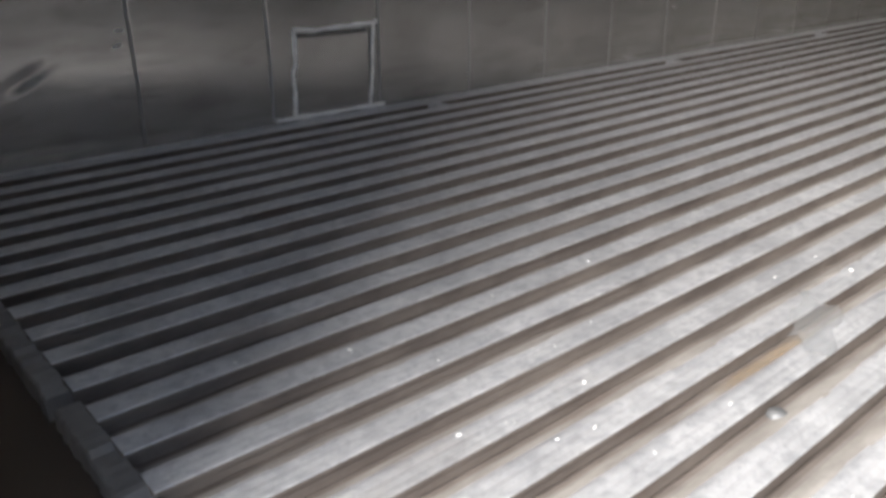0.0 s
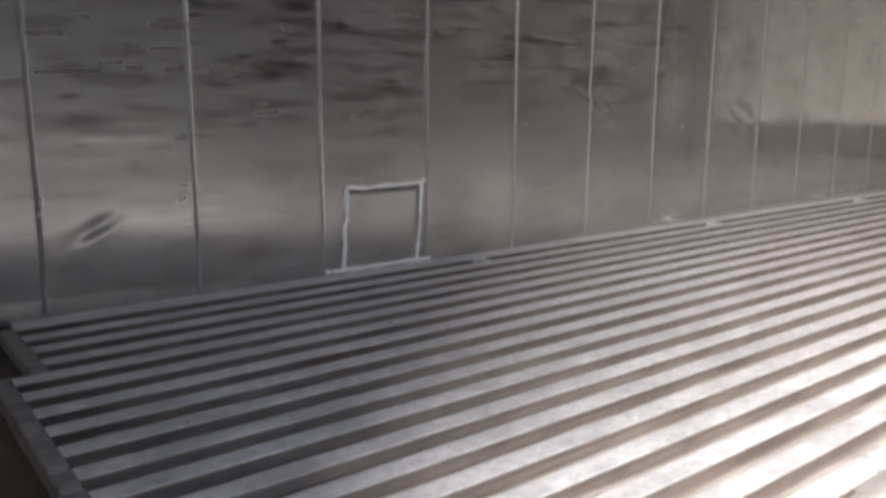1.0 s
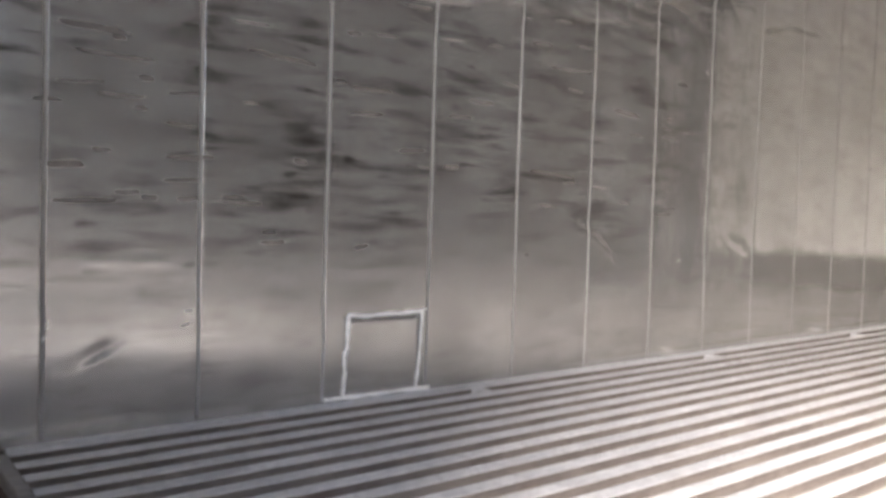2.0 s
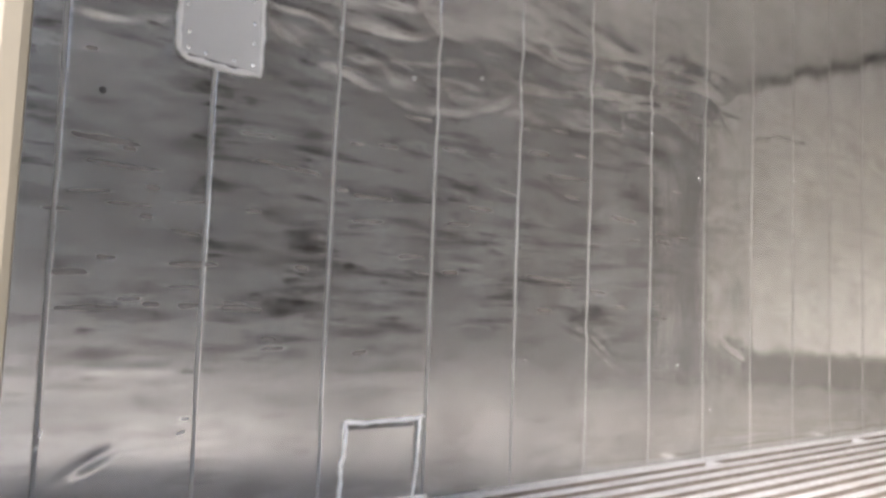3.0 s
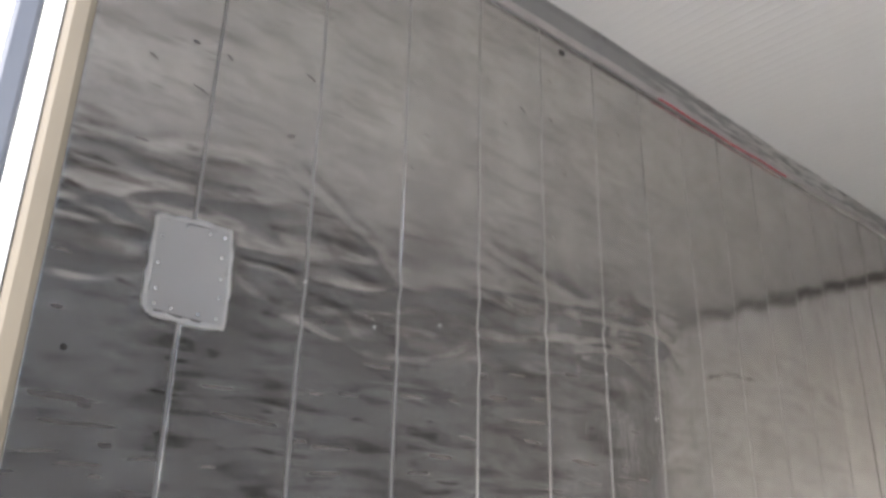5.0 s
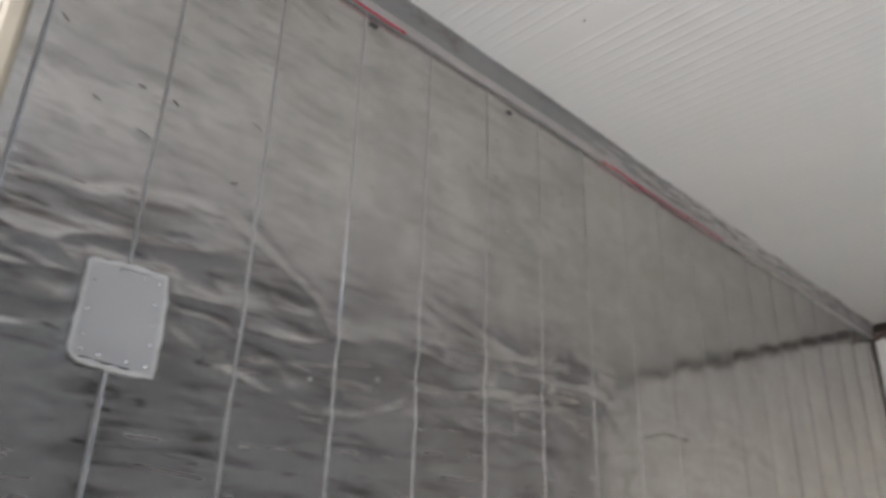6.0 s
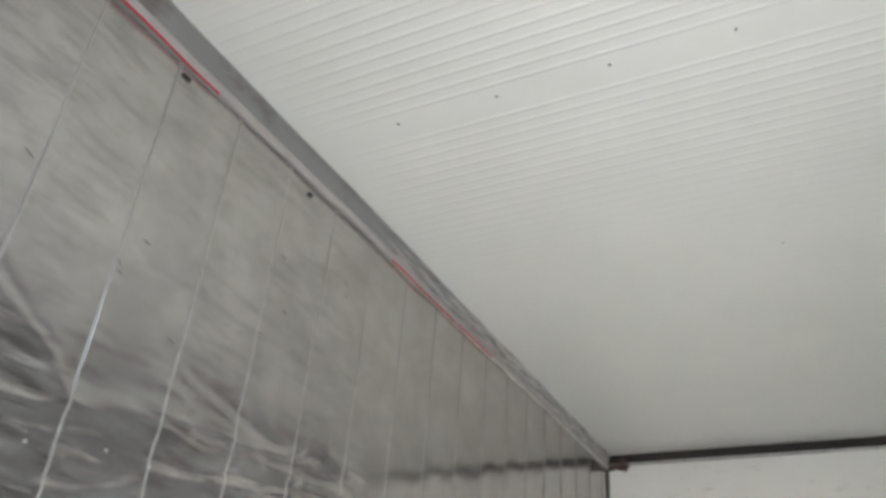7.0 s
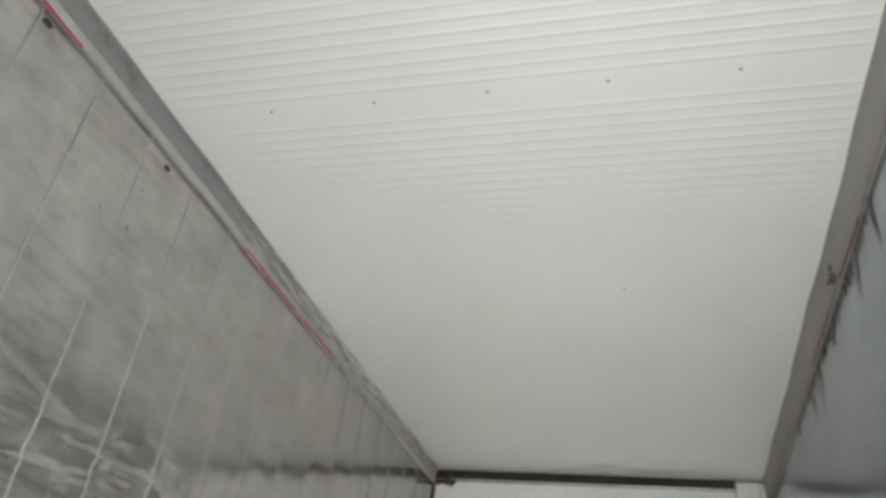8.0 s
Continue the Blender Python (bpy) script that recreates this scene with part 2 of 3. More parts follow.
def tube(points, radius, sides=8, flat=1.0):
    """A round bead along points, squeezed against the wall (x) by flat; radius may be a function of the step."""
    bm = bmesh.new()
    rings = []
    for i, p in enumerate(points):
        p = Vector(p)
        d = (Vector(points[min(i + 1, len(points) - 1)]) - Vector(points[max(i - 1, 0)])).normalized()
        side = d.cross(Vector((1, 0, 0))).normalized()
        out = side.cross(d)
        r = radius(i) if callable(radius) else radius
        rings.append([bm.verts.new(p + side * (r * math.cos(k * math.tau / sides)) + out * (r * flat * math.sin(k * math.tau / sides)))
                      for k in range(sides)])
    for a, b in zip(rings, rings[1:]):
        for i in range(sides):
            bm.faces.new((a[i], a[(i + 1) % sides], b[(i + 1) % sides], b[i]))
    bm.faces.new(rings[0][::-1])
    bm.faces.new(rings[-1])
    bmesh.ops.recalc_face_normals(bm, faces=bm.faces[:])
    for f in bm.faces:
        f.smooth = True
    return bm


# ---- the dented side wall ----
def fade(v, a, b):
    t = np.clip((v - a) / (b - a), 0, 1)
    return t * t * (3 - 2 * t)


WAVES = [(random.uniform(0.8, 3.2), random.uniform(0.5, 2.4), random.uniform(0, 6.3), random.uniform(0.4, 1.0)) for _ in range(14)]
# creases of the battered belt: (y, z) along the lip, depth of the dent over it, reach
CREASES = [
    (((0.64, 1.0), (0.72, 0.966), (0.81, 0.952), (0.92, 0.932)), 0.005, 0.03),
    (((0.92, 0.932), (1.04, 0.945), (1.16, 0.985), (1.25, 1.03)), 0.005, 0.035),
    (((1.22, 1.05), (1.40, 1.07), (1.55, 1.10), (1.80, 1.14), (2.07, 1.175)), 0.009, 0.06),
    (((0.60, 1.36), (0.80, 1.27), (0.92, 1.21)), 0.004, 0.04),
    (((1.28, 1.33), (1.40, 1.31), (1.62, 1.26), (1.84, 1.24), (2.03, 1.29)), 0.005, 0.06),
    (((0.50, 1.06), (0.54, 1.03), (0.59, 1.02)), 0.009, 0.025),
    (((0.09, 1.268), (0.35, 1.31), (0.65, 1.37)), 0.003, 0.05),
    (((0.12, 0.97), (0.22, 0.974), (0.33, 0.99)), 0.006, 0.04),
    (((0.12, 1.12), (0.20, 1.12), (0.31, 1.10)), 0.006, 0.04),
    (((2.40, 1.10), (2.58, 1.15), (2.74, 1.147), (2.96, 1.153), (3.24, 1.165), (3.51, 1.12)), 0.009, 0.05),
    (((1.42, 0.43), (1.56, 0.383), (1.69, 0.309)), 0.006, 0.06),
    (((2.20, 0.40), (2.28, 0.35), (2.37, 0.313)), 0.006, 0.04),
    (((0.17, 0.322), (0.27, 0.320), (0.36, 0.321)), 0.003, 0.02),
]


# section through the low bulge: an even slope outward, then back in to the floor
BULGE_Z = np.linspace(0, 0.5, 251)
BULGE_X = np.cumsum(fade(BULGE_Z, 0.0, 0.05) * (1 - fade(BULGE_Z, 0.07, 0.125)) * 1.5 - fade(BULGE_Z, 0.125, 0.165) * (1 - fade(BULGE_Z, 0.25, 0.285)))
BULGE_X /= BULGE_X.max()
BULGE_X -= BULGE_X[-1] * fade(BULGE_Z, 0.0, 0.28)


def grain(y, z, seed):
    """Smooth value noise, one cell a unit, 0 to 1."""
    table = np.random.RandomState(seed).rand(64, 64)
    iy, iz = np.floor(y).astype(int), np.floor(z).astype(int)
    fy, fz = y - iy, z - iz
    fy, fz = fy * fy * (3 - 2 * fy), fz * fz * (3 - 2 * fz)
    a, b = table[iy % 64, iz % 64], table[(iy + 1) % 64, iz % 64]
    c, e = table[iy % 64, (iz + 1) % 64], table[(iy + 1) % 64, (iz + 1) % 64]
    return (a * (1 - fy) + b * fy) * (1 - fz) + (c * (1 - fy) + e * fy) * fz


def crumple(y, z):
    """The battered belt: creased, lengthwise knocks between doorway and mid wall."""
    line = np.interp(y, (0.0, 0.4, 0.9, 1.3, 2.1, 3.5), (1.10, 1.10, 1.06, 1.12, 1.20, 1.14))
    reach = np.interp(y, (0.0, 0.5, 1.5, 2.1, 2.6, 3.5), (0.16, 0.15, 0.15, 0.10, 0.03, 0.02))
    mask = np.exp(-((z - line) / reach) ** 2) * (1 - 0.75 * fade(y, 1.9, 2.4)) * (1 - fade(y, 3.4, 3.7))
    w = 0.10 * grain(3 * y, 5 * z, 3)
    big = 1 - np.abs(2 * grain(3.1 * y + 4 * w + 2.0 * z, 11.5 * z - 1.2 * y, 11) - 1)
    small = 1 - np.abs(2 * grain(6.5 * y + 3 * z, 27 * z - 2.0 * y + 6 * w, 12) - 1)
    return mask * (0.0098 * (big ** 2.2 - 0.4) + 0.0034 * (small ** 2.0 - 0.35))


def dents(y, z):
    """How far the skin of the battered wall stands into the room, for arrays of y and z."""
    d = crumple(y, z)
    for fy, fz, ph, amp in WAVES:
        d += 0.0009 * amp * np.sin(fy * 2.2 * y + fz * 2.6 * z + ph)
    mid = (y - SEAM0) / SEAM
    d -= 0.0016 * np.sin(np.pi * (mid - np.floor(mid))) ** 2
    # low bulge, strongest by the doorway
    env = 1 - 0.85 * fade(y, 0.35, 1.25)
    low = np.interp(z, BULGE_Z, BULGE_X)
    d += 0.0030 * env * low * (1 + 0.18 * np.sin(9 * y + 1.0) + 0.10 * np.sin(23 * y))
    # a knock near the doorway
    u, v = (y - 0.212), (z - 0.147)
    u, v = u * 0.88 + v * 0.47, -u * 0.47 + v * 0.88
    d += 0.0016 * np.exp(-(u / 0.040) ** 2 - ((v + 0.014) / 0.010) ** 2) - 0.0032 * np.exp(-(u / 0.032) ** 2 - (v / 0.012) ** 2)
    for line, depth, reach in CREASES:
        best = np.full(y.shape, 9.0)
        side = np.zeros_like(y)
        for (ya, za), (yb, zb) in zip(line, line[1:]):
            ly, lz = yb - ya, zb - za
            t = np.clip(((y - ya) * ly + (z - za) * lz) / (ly * ly + lz * lz), 0, 1)
            py, pz = y - ya - t * ly, z - za - t * lz
            dist = np.hypot(py, pz)
            near = dist < best
            best = np.where(near, dist, best)
            side = np.where(near, np.sign(pz), side)
        s = best * side
        ends = fade(y, line[0][0] - 0.01, line[0][0] + 0.06) * (1 - fade(y, line[-1][0] - 0.06, line[-1][0] + 0.01))
        uneven = 0.9 + 0.16 * np.sin(31 * y + 9 * line[0][1]) + 0.10 * np.sin(67 * y)
        wide = reach * (0.8 + 0.4 * np.sin(17 * y + 5 * line[0][0]))
        d -= 0.85 * depth * ends * uneven * np.where(s > 0, np.exp(-(s / wide) ** 2) * fade(s, 0, 0.034), 0)
        d += 0.24 * depth * ends * uneven * np.exp(-((s + 0.003) / 0.007) ** 2)
    # fine unevenness of the sheets further in
    d += fade(y, 1.8, 2.3) * (0.0011 * grain(8 * y, 6 * z, 21) + 0.00028 * grain(27 * y, 16 * z, 22))
    # small random knocks in the belt
    for ky, kz, kr, kd in KNOCKS:
        d -= kd * np.exp(-((y - ky) / (1.6 * kr)) ** 2 - ((z - kz) / (0.7 * kr)) ** 2)
    hold = fade(z, 0.0, 0.03) * (1 - fade(z, H - 0.16, H - 0.10))
    flat = fade(y, 0.285, 0.315) * (1 - fade(y, 0.50, 0.53)) * fade(z, 0.895, 0.925) * (1 - fade(z, 1.16, 1.19))
    return d * hold * (1 - flat)      # hammered flat where the repair plate sits


KNOCKS = [(random.uniform(0.1, 2.1), random.gauss(1.08, 0.13), random.uniform(0.02, 0.05), random.uniform(-0.0012, 0.002)) for _ in range(46)]


def skin(y0, y1, x_face, inward, shape, step):
    """One sheet of wall between two seams, dented by shape, with its edges turned back."""
    ny, nz = max(3, int((y1 - y0) / step) + 1), max(8, int(H / (step * 1.2)) + 1)
    ys, zs = np.linspace(y0, y1, ny), np.linspace(-0.02, H, nz)
    yy, zz = np.meshgrid(ys, zs, indexing="ij")
    xx = x_face + inward * shape(yy, zz)
    co = np.stack([xx, yy, zz], -1).reshape(-1, 3)
    idx = np.arange(ny * nz).reshape(ny, nz)
    quads = np.stack([idx[:-1, :-1], idx[1:, :-1], idx[1:, 1:], idx[:-1, 1:]], -1).reshape(-1, 4)
    rim = np.concatenate([idx[:, 0], idx[-1, 1:], idx[-2::-1, -1], idx[0, -2:0:-1]])
    back = co[rim].copy()
    back[:, 0] = x_face - inward * 0.02
    b = len(co) + np.arange(len(rim))
    nb, nr = np.roll(b, -1), np.roll(rim, -1)
    edge = np.stack([rim, b, nb, nr], -1)
    if inward < 0:
        quads = quads[:, ::-1]
    me = bpy.data.meshes.new("panel")
    me.from_pydata(np.concatenate([co, back]).tolist(), [], quads.tolist() + edge.tolist())
    me.polygons.foreach_set("use_smooth", [True] * len(quads) + [False] * len(edge))
    me.update()
    return me


def one(shape, y, z):
    return float(shape(np.array([y]), np.array([z]))[0])


def seam_bead(y, x_face, inward, shape, skip=None):
    """A thin raised joint that follows the skin from floor to ceiling trim."""
    spans = [(0.0, H - 0.1)] if not skip else [(0.0, skip[0]), (skip[1], H - 0.1)]
    bm = bmesh.new()
    prof = ((-0.0044, -0.0004), (-0.0026, 0.0008), (0.0, 0.0012), (0.0026, 0.0008), (0.0044, -0.0004))
    for za, zb in spans:
        zs = np.linspace(za, zb, max(3, int((zb - za) / 0.008)))
        ys = y + 0.0022 * np.sin(3.1 * zs + y * 7) + 0.001 * np.sin(11 * zs + y * 3)
        xs = x_face + inward * shape(ys, zs)
        rows = [[bm.verts.new((x + inward * p, yc + u, z)) for u, p in prof] for x, yc, z in zip(xs.tolist(), ys.tolist(), zs.tolist())]
        for a, b in zip(rows, rows[1:]):
            for i in range(4):
                f = bm.faces.new((a[i], a[i + 1], b[i + 1], b[i]) if inward > 0 else (a[i], b[i], b[i + 1], a[i + 1]))
                f.smooth = True
    return bm


def calm(y, z):
    d = 0.0
    for fy, fz, ph, amp in WAVES[:8]:
        d = d + 0.0012 * amp * np.sin(fy * 1.7 * y + fz * 2.1 * z + ph + 2.0)
    return d


def side_wall(name, x_face, inward, shape, step, steel, label):
    xs = sorted((x_face - inward * 0.02, x_face - inward * 0.09))
    wall = part(name, box((xs[0], 0.0, -0.06), (xs[1], L + 0.2, H + 0.08)), CORE)
    tagged(wall, label, "wall", kind="structure")
    edges = [0.002] + ([SEAM0 + SEAM * i for i in range(19)] if inward > 0 else []) + [L + 0.15]
    for a, b in zip(edges, edges[1:]):
        me = skin(a, b, x_face, inward, shape, step if a < 3.6 else 2 * step)
        me.materials.append(steel)
        ob = new("panel", me)
        ob.parent = wall
    for i in range(19 if inward > 0 else 0):
        y = SEAM0 + SEAM * i
        skip = (0.93, 1.155) if (i == 1 and inward > 0) else None
        part("seam", seam_bead(y, x_face, inward, shape, skip), SEAM_METAL, wall)
    return wall


wall_west = side_wall("wall_west", 0.0, 1, dents, 0.007, STEEL, "scuffed and dented stainless steel side wall with upright seams")
wall_east = side_wall("wall_east", W, -1, calm, 0.05, STEEL_DRIPS_TINTED, "grey stainless steel side wall with dirty streaks under the trim")


def dome(r, h, sides=10):
    bm = bmesh.new()
    rings = [[bm.verts.new((h * math.sin(a), r * math.cos(a) * math.cos(k * math.tau / sides), r * math.cos(a) * math.sin(k * math.tau / sides)))
              for k in range(sides)] for a in (0.0, 0.5, 1.0)]
    for a, b in zip(rings, rings[1:]):
        for i in range(sides):
            bm.faces.new((a[i], a[(i + 1) % sides], b[(i + 1) % sides], b[i]))
    bm.faces.new(rings[-1])
    bmesh.ops.recalc_face_normals(bm, faces=bm.faces[:])
    for f in bm.faces:
        f.smooth = True
    return bm


rivet_mesh = mesh("rivet", dome(0.005, 0.003), SCREW)
hole_mesh = mesh("hole", dome(0.007, 0.0012), BLACK)
for i, z in ((2, 1.083), (3, 1.067), (4, 1.062), (6, 1.04), (8, 1.009), (9, 1.0), (10, 0.985), (11, 0.9)):
    y = SEAM0 + SEAM * i
    ob = new("rivet", rivet_mesh)
    ob.parent, ob.location = wall_west, (one(dents, y, z) + 0.002, y, z)
for y, z in ((2.086, 0.926), (1.118, 1.062), (0.90, 1.015), (2.16, 0.16), (1.98, 0.31)):
    ob = new("rivet", rivet_mesh)
    ob.parent, ob.location = wall_west, (one(dents, y, z), y, z)
ob = new("hole", hole_mesh)
ob.parent, ob.location = wall_west, (one(dents, 0.185, 0.838), 0.185, 0.838)

# dark scuffs and dirt dabs pressed on the sheet
def scuff(y, z, ln, th, tilt, seed):
    r = random.Random(seed)
    bm = bmesh.new()
    n = 14
    rim = []
    for k in range(n):
        a = k * math.tau / n
        rr = r.uniform(0.65, 1.1)
        u, v = ln * rr * math.cos(a), th * rr * math.sin(a)
        yy, zz = y + u * math.cos(tilt) - v * math.sin(tilt), z + u * math.sin(tilt) + v * math.cos(tilt)
        rim.append(bm.verts.new((one(dents, yy, zz) + 0.0002, yy, zz)))
    mid = bm.verts.new((one(dents, y, z) + 0.0011, y, z))
    for k in range(n):
        bm.faces.new((mid, rim[k], rim[(k + 1) % n])).smooth = True
    return bm


SCUFFS = ((0.254, 1.519, 0.013, 0.003, -0.4), (0.614, 1.449, 0.014, 0.005, 0.3), (1.456, 1.866, 0.020, 0.004, -0.5), (1.591, 1.881, 0.016, 0.006, -0.4),
          (1.656, 1.698, 0.013, 0.008, -0.6), (1.563, 1.579, 0.010, 0.005, 0.0), (0.835, 2.115, 0.018, 0.003, -0.5), (0.55, 0.377, 0.020, 0.005, 0.0),
          (0.78, 0.348, 0.022, 0.005, 0.15), (0.47, 0.448, 0.030, 0.004, 0.0), (0.30, 0.44, 0.020, 0.005, 0.05), (0.26, 1.31, 0.018, 0.003, 0.0),
          (1.30, 0.33, 0.006, 0.005, 0.0), (1.05, 1.62, 0.016, 0.004, -0.3), (1.22, 1.40, 0.02, 0.004, -0.3))
STROKES = ((0.2, 0.746, 0.066), (0.24, 0.734, 0.017), (0.23, 0.7, 0.084), (0.29, 0.666, 0.017), (0.21, 0.524, 0.02), (0.38, 0.522, 0.049), (0.26, 0.448, 0.027), (0.18, 0.43, 0.058),
           (0.37, 0.439, 0.023), (0.48, 0.438, 0.054), (0.56, 0.356, 0.03), (0.62, 0.531, 0.018), (0.57, 0.748, 0.087), (0.8, 0.708, 0.072), (0.92, 0.917, 0.044), (0.79, 0.652, 0.051),
           (0.15, 0.494, 0.044), (1.34, 0.897, 0.05), (1.5, 0.915, 0.031), (1.45, 0.844, 0.092), (1.39, 0.55, 0.096), (1.03, 0.546, 0.03), (1.7, 0.75, 0.07))
rub = random.Random(77)
marks = [(y, z, ln, rub.uniform(0.004, 0.008), rub.uniform(-0.08, 0.08)) for y, z, ln in STROKES]
for _ in range(46):                  # rubs of the load in the belt, short and level
    marks.append((rub.uniform(0.1, 2.0), rub.uniform(0.42, 1.05), rub.uniform(0.012, 0.05), rub.uniform(0.002, 0.005), rub.uniform(-0.1, 0.1)))
for _ in range(26):                  # slanting flecks higher up
    marks.append((rub.uniform(0.1, 2.1), rub.uniform(1.15, 2.05), rub.uniform(0.008, 0.022), rub.uniform(0.002, 0.005), rub.uniform(-0.75, -0.15)))
for k, (y, z, ln, th, tilt) in enumerate(list(SCUFFS) + marks):
    part("scuff", scuff(y, z, ln, th, tilt, k), SCUFF, wall_west)

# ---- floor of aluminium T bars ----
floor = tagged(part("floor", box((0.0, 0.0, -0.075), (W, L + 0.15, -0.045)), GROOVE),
               "worn aluminium bar floor with dirty grooves, shade painted into their depths", "floor", kind="structure")
floor.location, floor.rotation_euler = (0, 0, floor_z(0)), (math.atan(FALL), 0, 0)


def t_bar(y0, y1):
    """A floor bar, its sharp lip at u = 0: flat finely ribbed top, one flank falling away under the lip, the other shoulder rounded off."""
    prof = [(-0.0405, -0.0065), (-0.0365, -0.0034), (-0.0325, -0.0013), (-0.0285, -0.0003), (-0.025, 0.0), (-0.0195, -0.0005), (-0.0145, 0.0), (-0.0090, -0.0005), (-0.004, 0.0),
            (-0.0010, -0.0003), (0.0, -0.0012), (-0.0002, -0.0045), (-0.0022, -0.0100), (-0.0030, -0.0300), (-0.008, -0.045), (-0.036, -0.045), (-0.0405, -0.030)]
    bm = extrude(prof, (y0, y1), lambda u, v, s: (u, s, v))
    # flanks below the lip take the dirt colour that has shade painted in
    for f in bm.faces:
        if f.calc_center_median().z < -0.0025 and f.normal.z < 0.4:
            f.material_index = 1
    return bm


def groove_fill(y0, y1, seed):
    """Packed dirt in a groove: shade painted in at the foot of one bar, a dusty ramp up to the shoulder of the next."""
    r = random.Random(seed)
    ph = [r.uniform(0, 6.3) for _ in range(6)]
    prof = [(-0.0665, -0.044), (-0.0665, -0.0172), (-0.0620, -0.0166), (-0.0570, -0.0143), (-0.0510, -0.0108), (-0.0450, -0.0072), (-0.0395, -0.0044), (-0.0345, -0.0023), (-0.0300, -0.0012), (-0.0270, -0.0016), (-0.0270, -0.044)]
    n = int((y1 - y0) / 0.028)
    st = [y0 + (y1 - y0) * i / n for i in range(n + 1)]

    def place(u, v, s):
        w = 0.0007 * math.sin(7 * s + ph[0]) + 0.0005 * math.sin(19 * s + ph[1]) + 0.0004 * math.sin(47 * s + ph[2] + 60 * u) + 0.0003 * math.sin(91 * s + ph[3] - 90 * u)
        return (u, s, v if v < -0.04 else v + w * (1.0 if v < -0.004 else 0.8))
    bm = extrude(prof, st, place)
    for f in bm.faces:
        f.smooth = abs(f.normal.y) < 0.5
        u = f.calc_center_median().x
        # three tones imitate the shade that fades out up the ramp
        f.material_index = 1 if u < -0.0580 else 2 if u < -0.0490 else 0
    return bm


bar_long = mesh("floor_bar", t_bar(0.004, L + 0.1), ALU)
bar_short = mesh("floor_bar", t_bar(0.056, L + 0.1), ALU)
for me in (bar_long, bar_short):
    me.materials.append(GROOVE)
SHORT = 4                            # bars by the wall that stop short of the sill
for k in range(36):
    x = bar_lip(k)
    if x > W - 0.004:
        break
    ob = new("floor_bar", bar_short if k < SHORT else bar_long)
    ob.parent = floor
    ob.location = (x, 0, random.uniform(-0.0006, 0.0002))
    ob.scale.x = wide = (bar_lip(k) - bar_lip(k - 1)) / PITCH
    ob.rotation_euler = (0, random.uniform(-0.008, 0.008), 0)
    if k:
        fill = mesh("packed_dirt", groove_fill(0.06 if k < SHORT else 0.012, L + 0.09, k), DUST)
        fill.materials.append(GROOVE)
        fill.materials.append(GROOVE_MID)
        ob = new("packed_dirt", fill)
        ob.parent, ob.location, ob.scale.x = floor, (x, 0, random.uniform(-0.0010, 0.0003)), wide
# edge strip along the battered wall and the bridges over its first groove
part("edge_strip", box((0.0, 0.06, -0.03), (bar_lip(0) - 0.047, L, -0.0015), 0.002), ALU, floor)
for y in (1.088, 2.064, 3.05, 4.04):
    part("bridge", box((bar_lip(0) - 0.006, y - 0.016, -0.012), (bar_lip(1) - 0.032, y + 0.016, 0.0008), 0.002), ALU, floor)


def end_bar(x0, x1, y):
    """Ragged closing bar across the cut ends of the bars."""
    bm = bmesh.new()
    n = max(2, int((x1 - x0) / 0.007))
    rows = []
    for i in range(n + 1):
        x = x0 + (x1 - x0) * i / n
        a, b = random.uniform(-0.0015, 0.0015), random.choice((0.0, -0.001, -0.002, -0.001, -0.006)) + random.uniform(-0.0012, 0.0)
        rows.append([bm.verts.new(p) for p in ((x, y - 0.022 + a, -0.055), (x, y - 0.022 + a, -0.005 + b), (x, y - 0.020 + a, -0.002 + b),
                                               (x, y + 0.001, -0.0015 + b), (x, y + 0.001, -0.055))])
    for a, b in zip(rows, rows[1:]):
        for i in range(5):
            bm.faces.new((a[i], a[(i + 1) % 5], b[(i + 1) % 5], b[i]))
    bm.faces.new(rows[0][::-1])
    bm.faces.new(rows[-1])
    bmesh.ops.recalc_face_normals(bm, faces=bm.faces[:])
    return bm


part("end_bar", end_bar(0.03, bar_lip(SHORT - 1) + 0.032, 0.056), END_ALU, floor)
part("end_bar", end_bar(bar_lip(SHORT - 1) + 0.026, 0.825, 0.004), END_ALU, floor)
part("end_bar", end_bar(0.845, 1.42, 0.004), END_ALU, floor)
part("end_bar", end_bar(1.44, W - 0.02, 0.004), END_ALU, floor)

# ---- ceiling: ridged white sheet with flat joints ----
def ceiling_sheet():
    bm = bmesh.new()
    flats = (0.36, 1.606, 2.852, 4.098, 5.344)
    prof, y = [(0.0, 0.0)], 0.03
    while y < 5.3:
        if min(abs(y - f) for f in flats) > 0.045:
            k = max(0.3, 1.15 - 0.5 * max(0, y - 1.1))
            prof += [(y - 0.011, 0.0), (y - 0.006, -0.0010 * k), (y, -0.0016 * k), (y + 0.005, -0.0012 * k), (y + 0.009, 0.0)]
        y += 0.0505
    prof += [(L + 0.15, 0.0)]
    front = [[bm.verts.new((x, p, H + v)) for p, v in prof] for x in (0.0, W)]
    for i in range(len(prof) - 1):
        f = bm.faces.new((front[0][i], front[0][i + 1], front[1][i + 1], front[1][i]))
    for f in bm.faces:
        f.smooth = False
    top = [bm.verts.new(p) for p in ((0, 0, H + 0.08), (W, 0, H + 0.08), (W, L + 0.15, H + 0.08), (0, L + 0.15, H + 0.08))]
    bm.faces.new(top)
    bm.faces.new((front[0][0], front[1][0], top[1], top[0]))
    bm.faces.new((front[0][-1], top[3], top[2], front[1][-1]))
    return bm


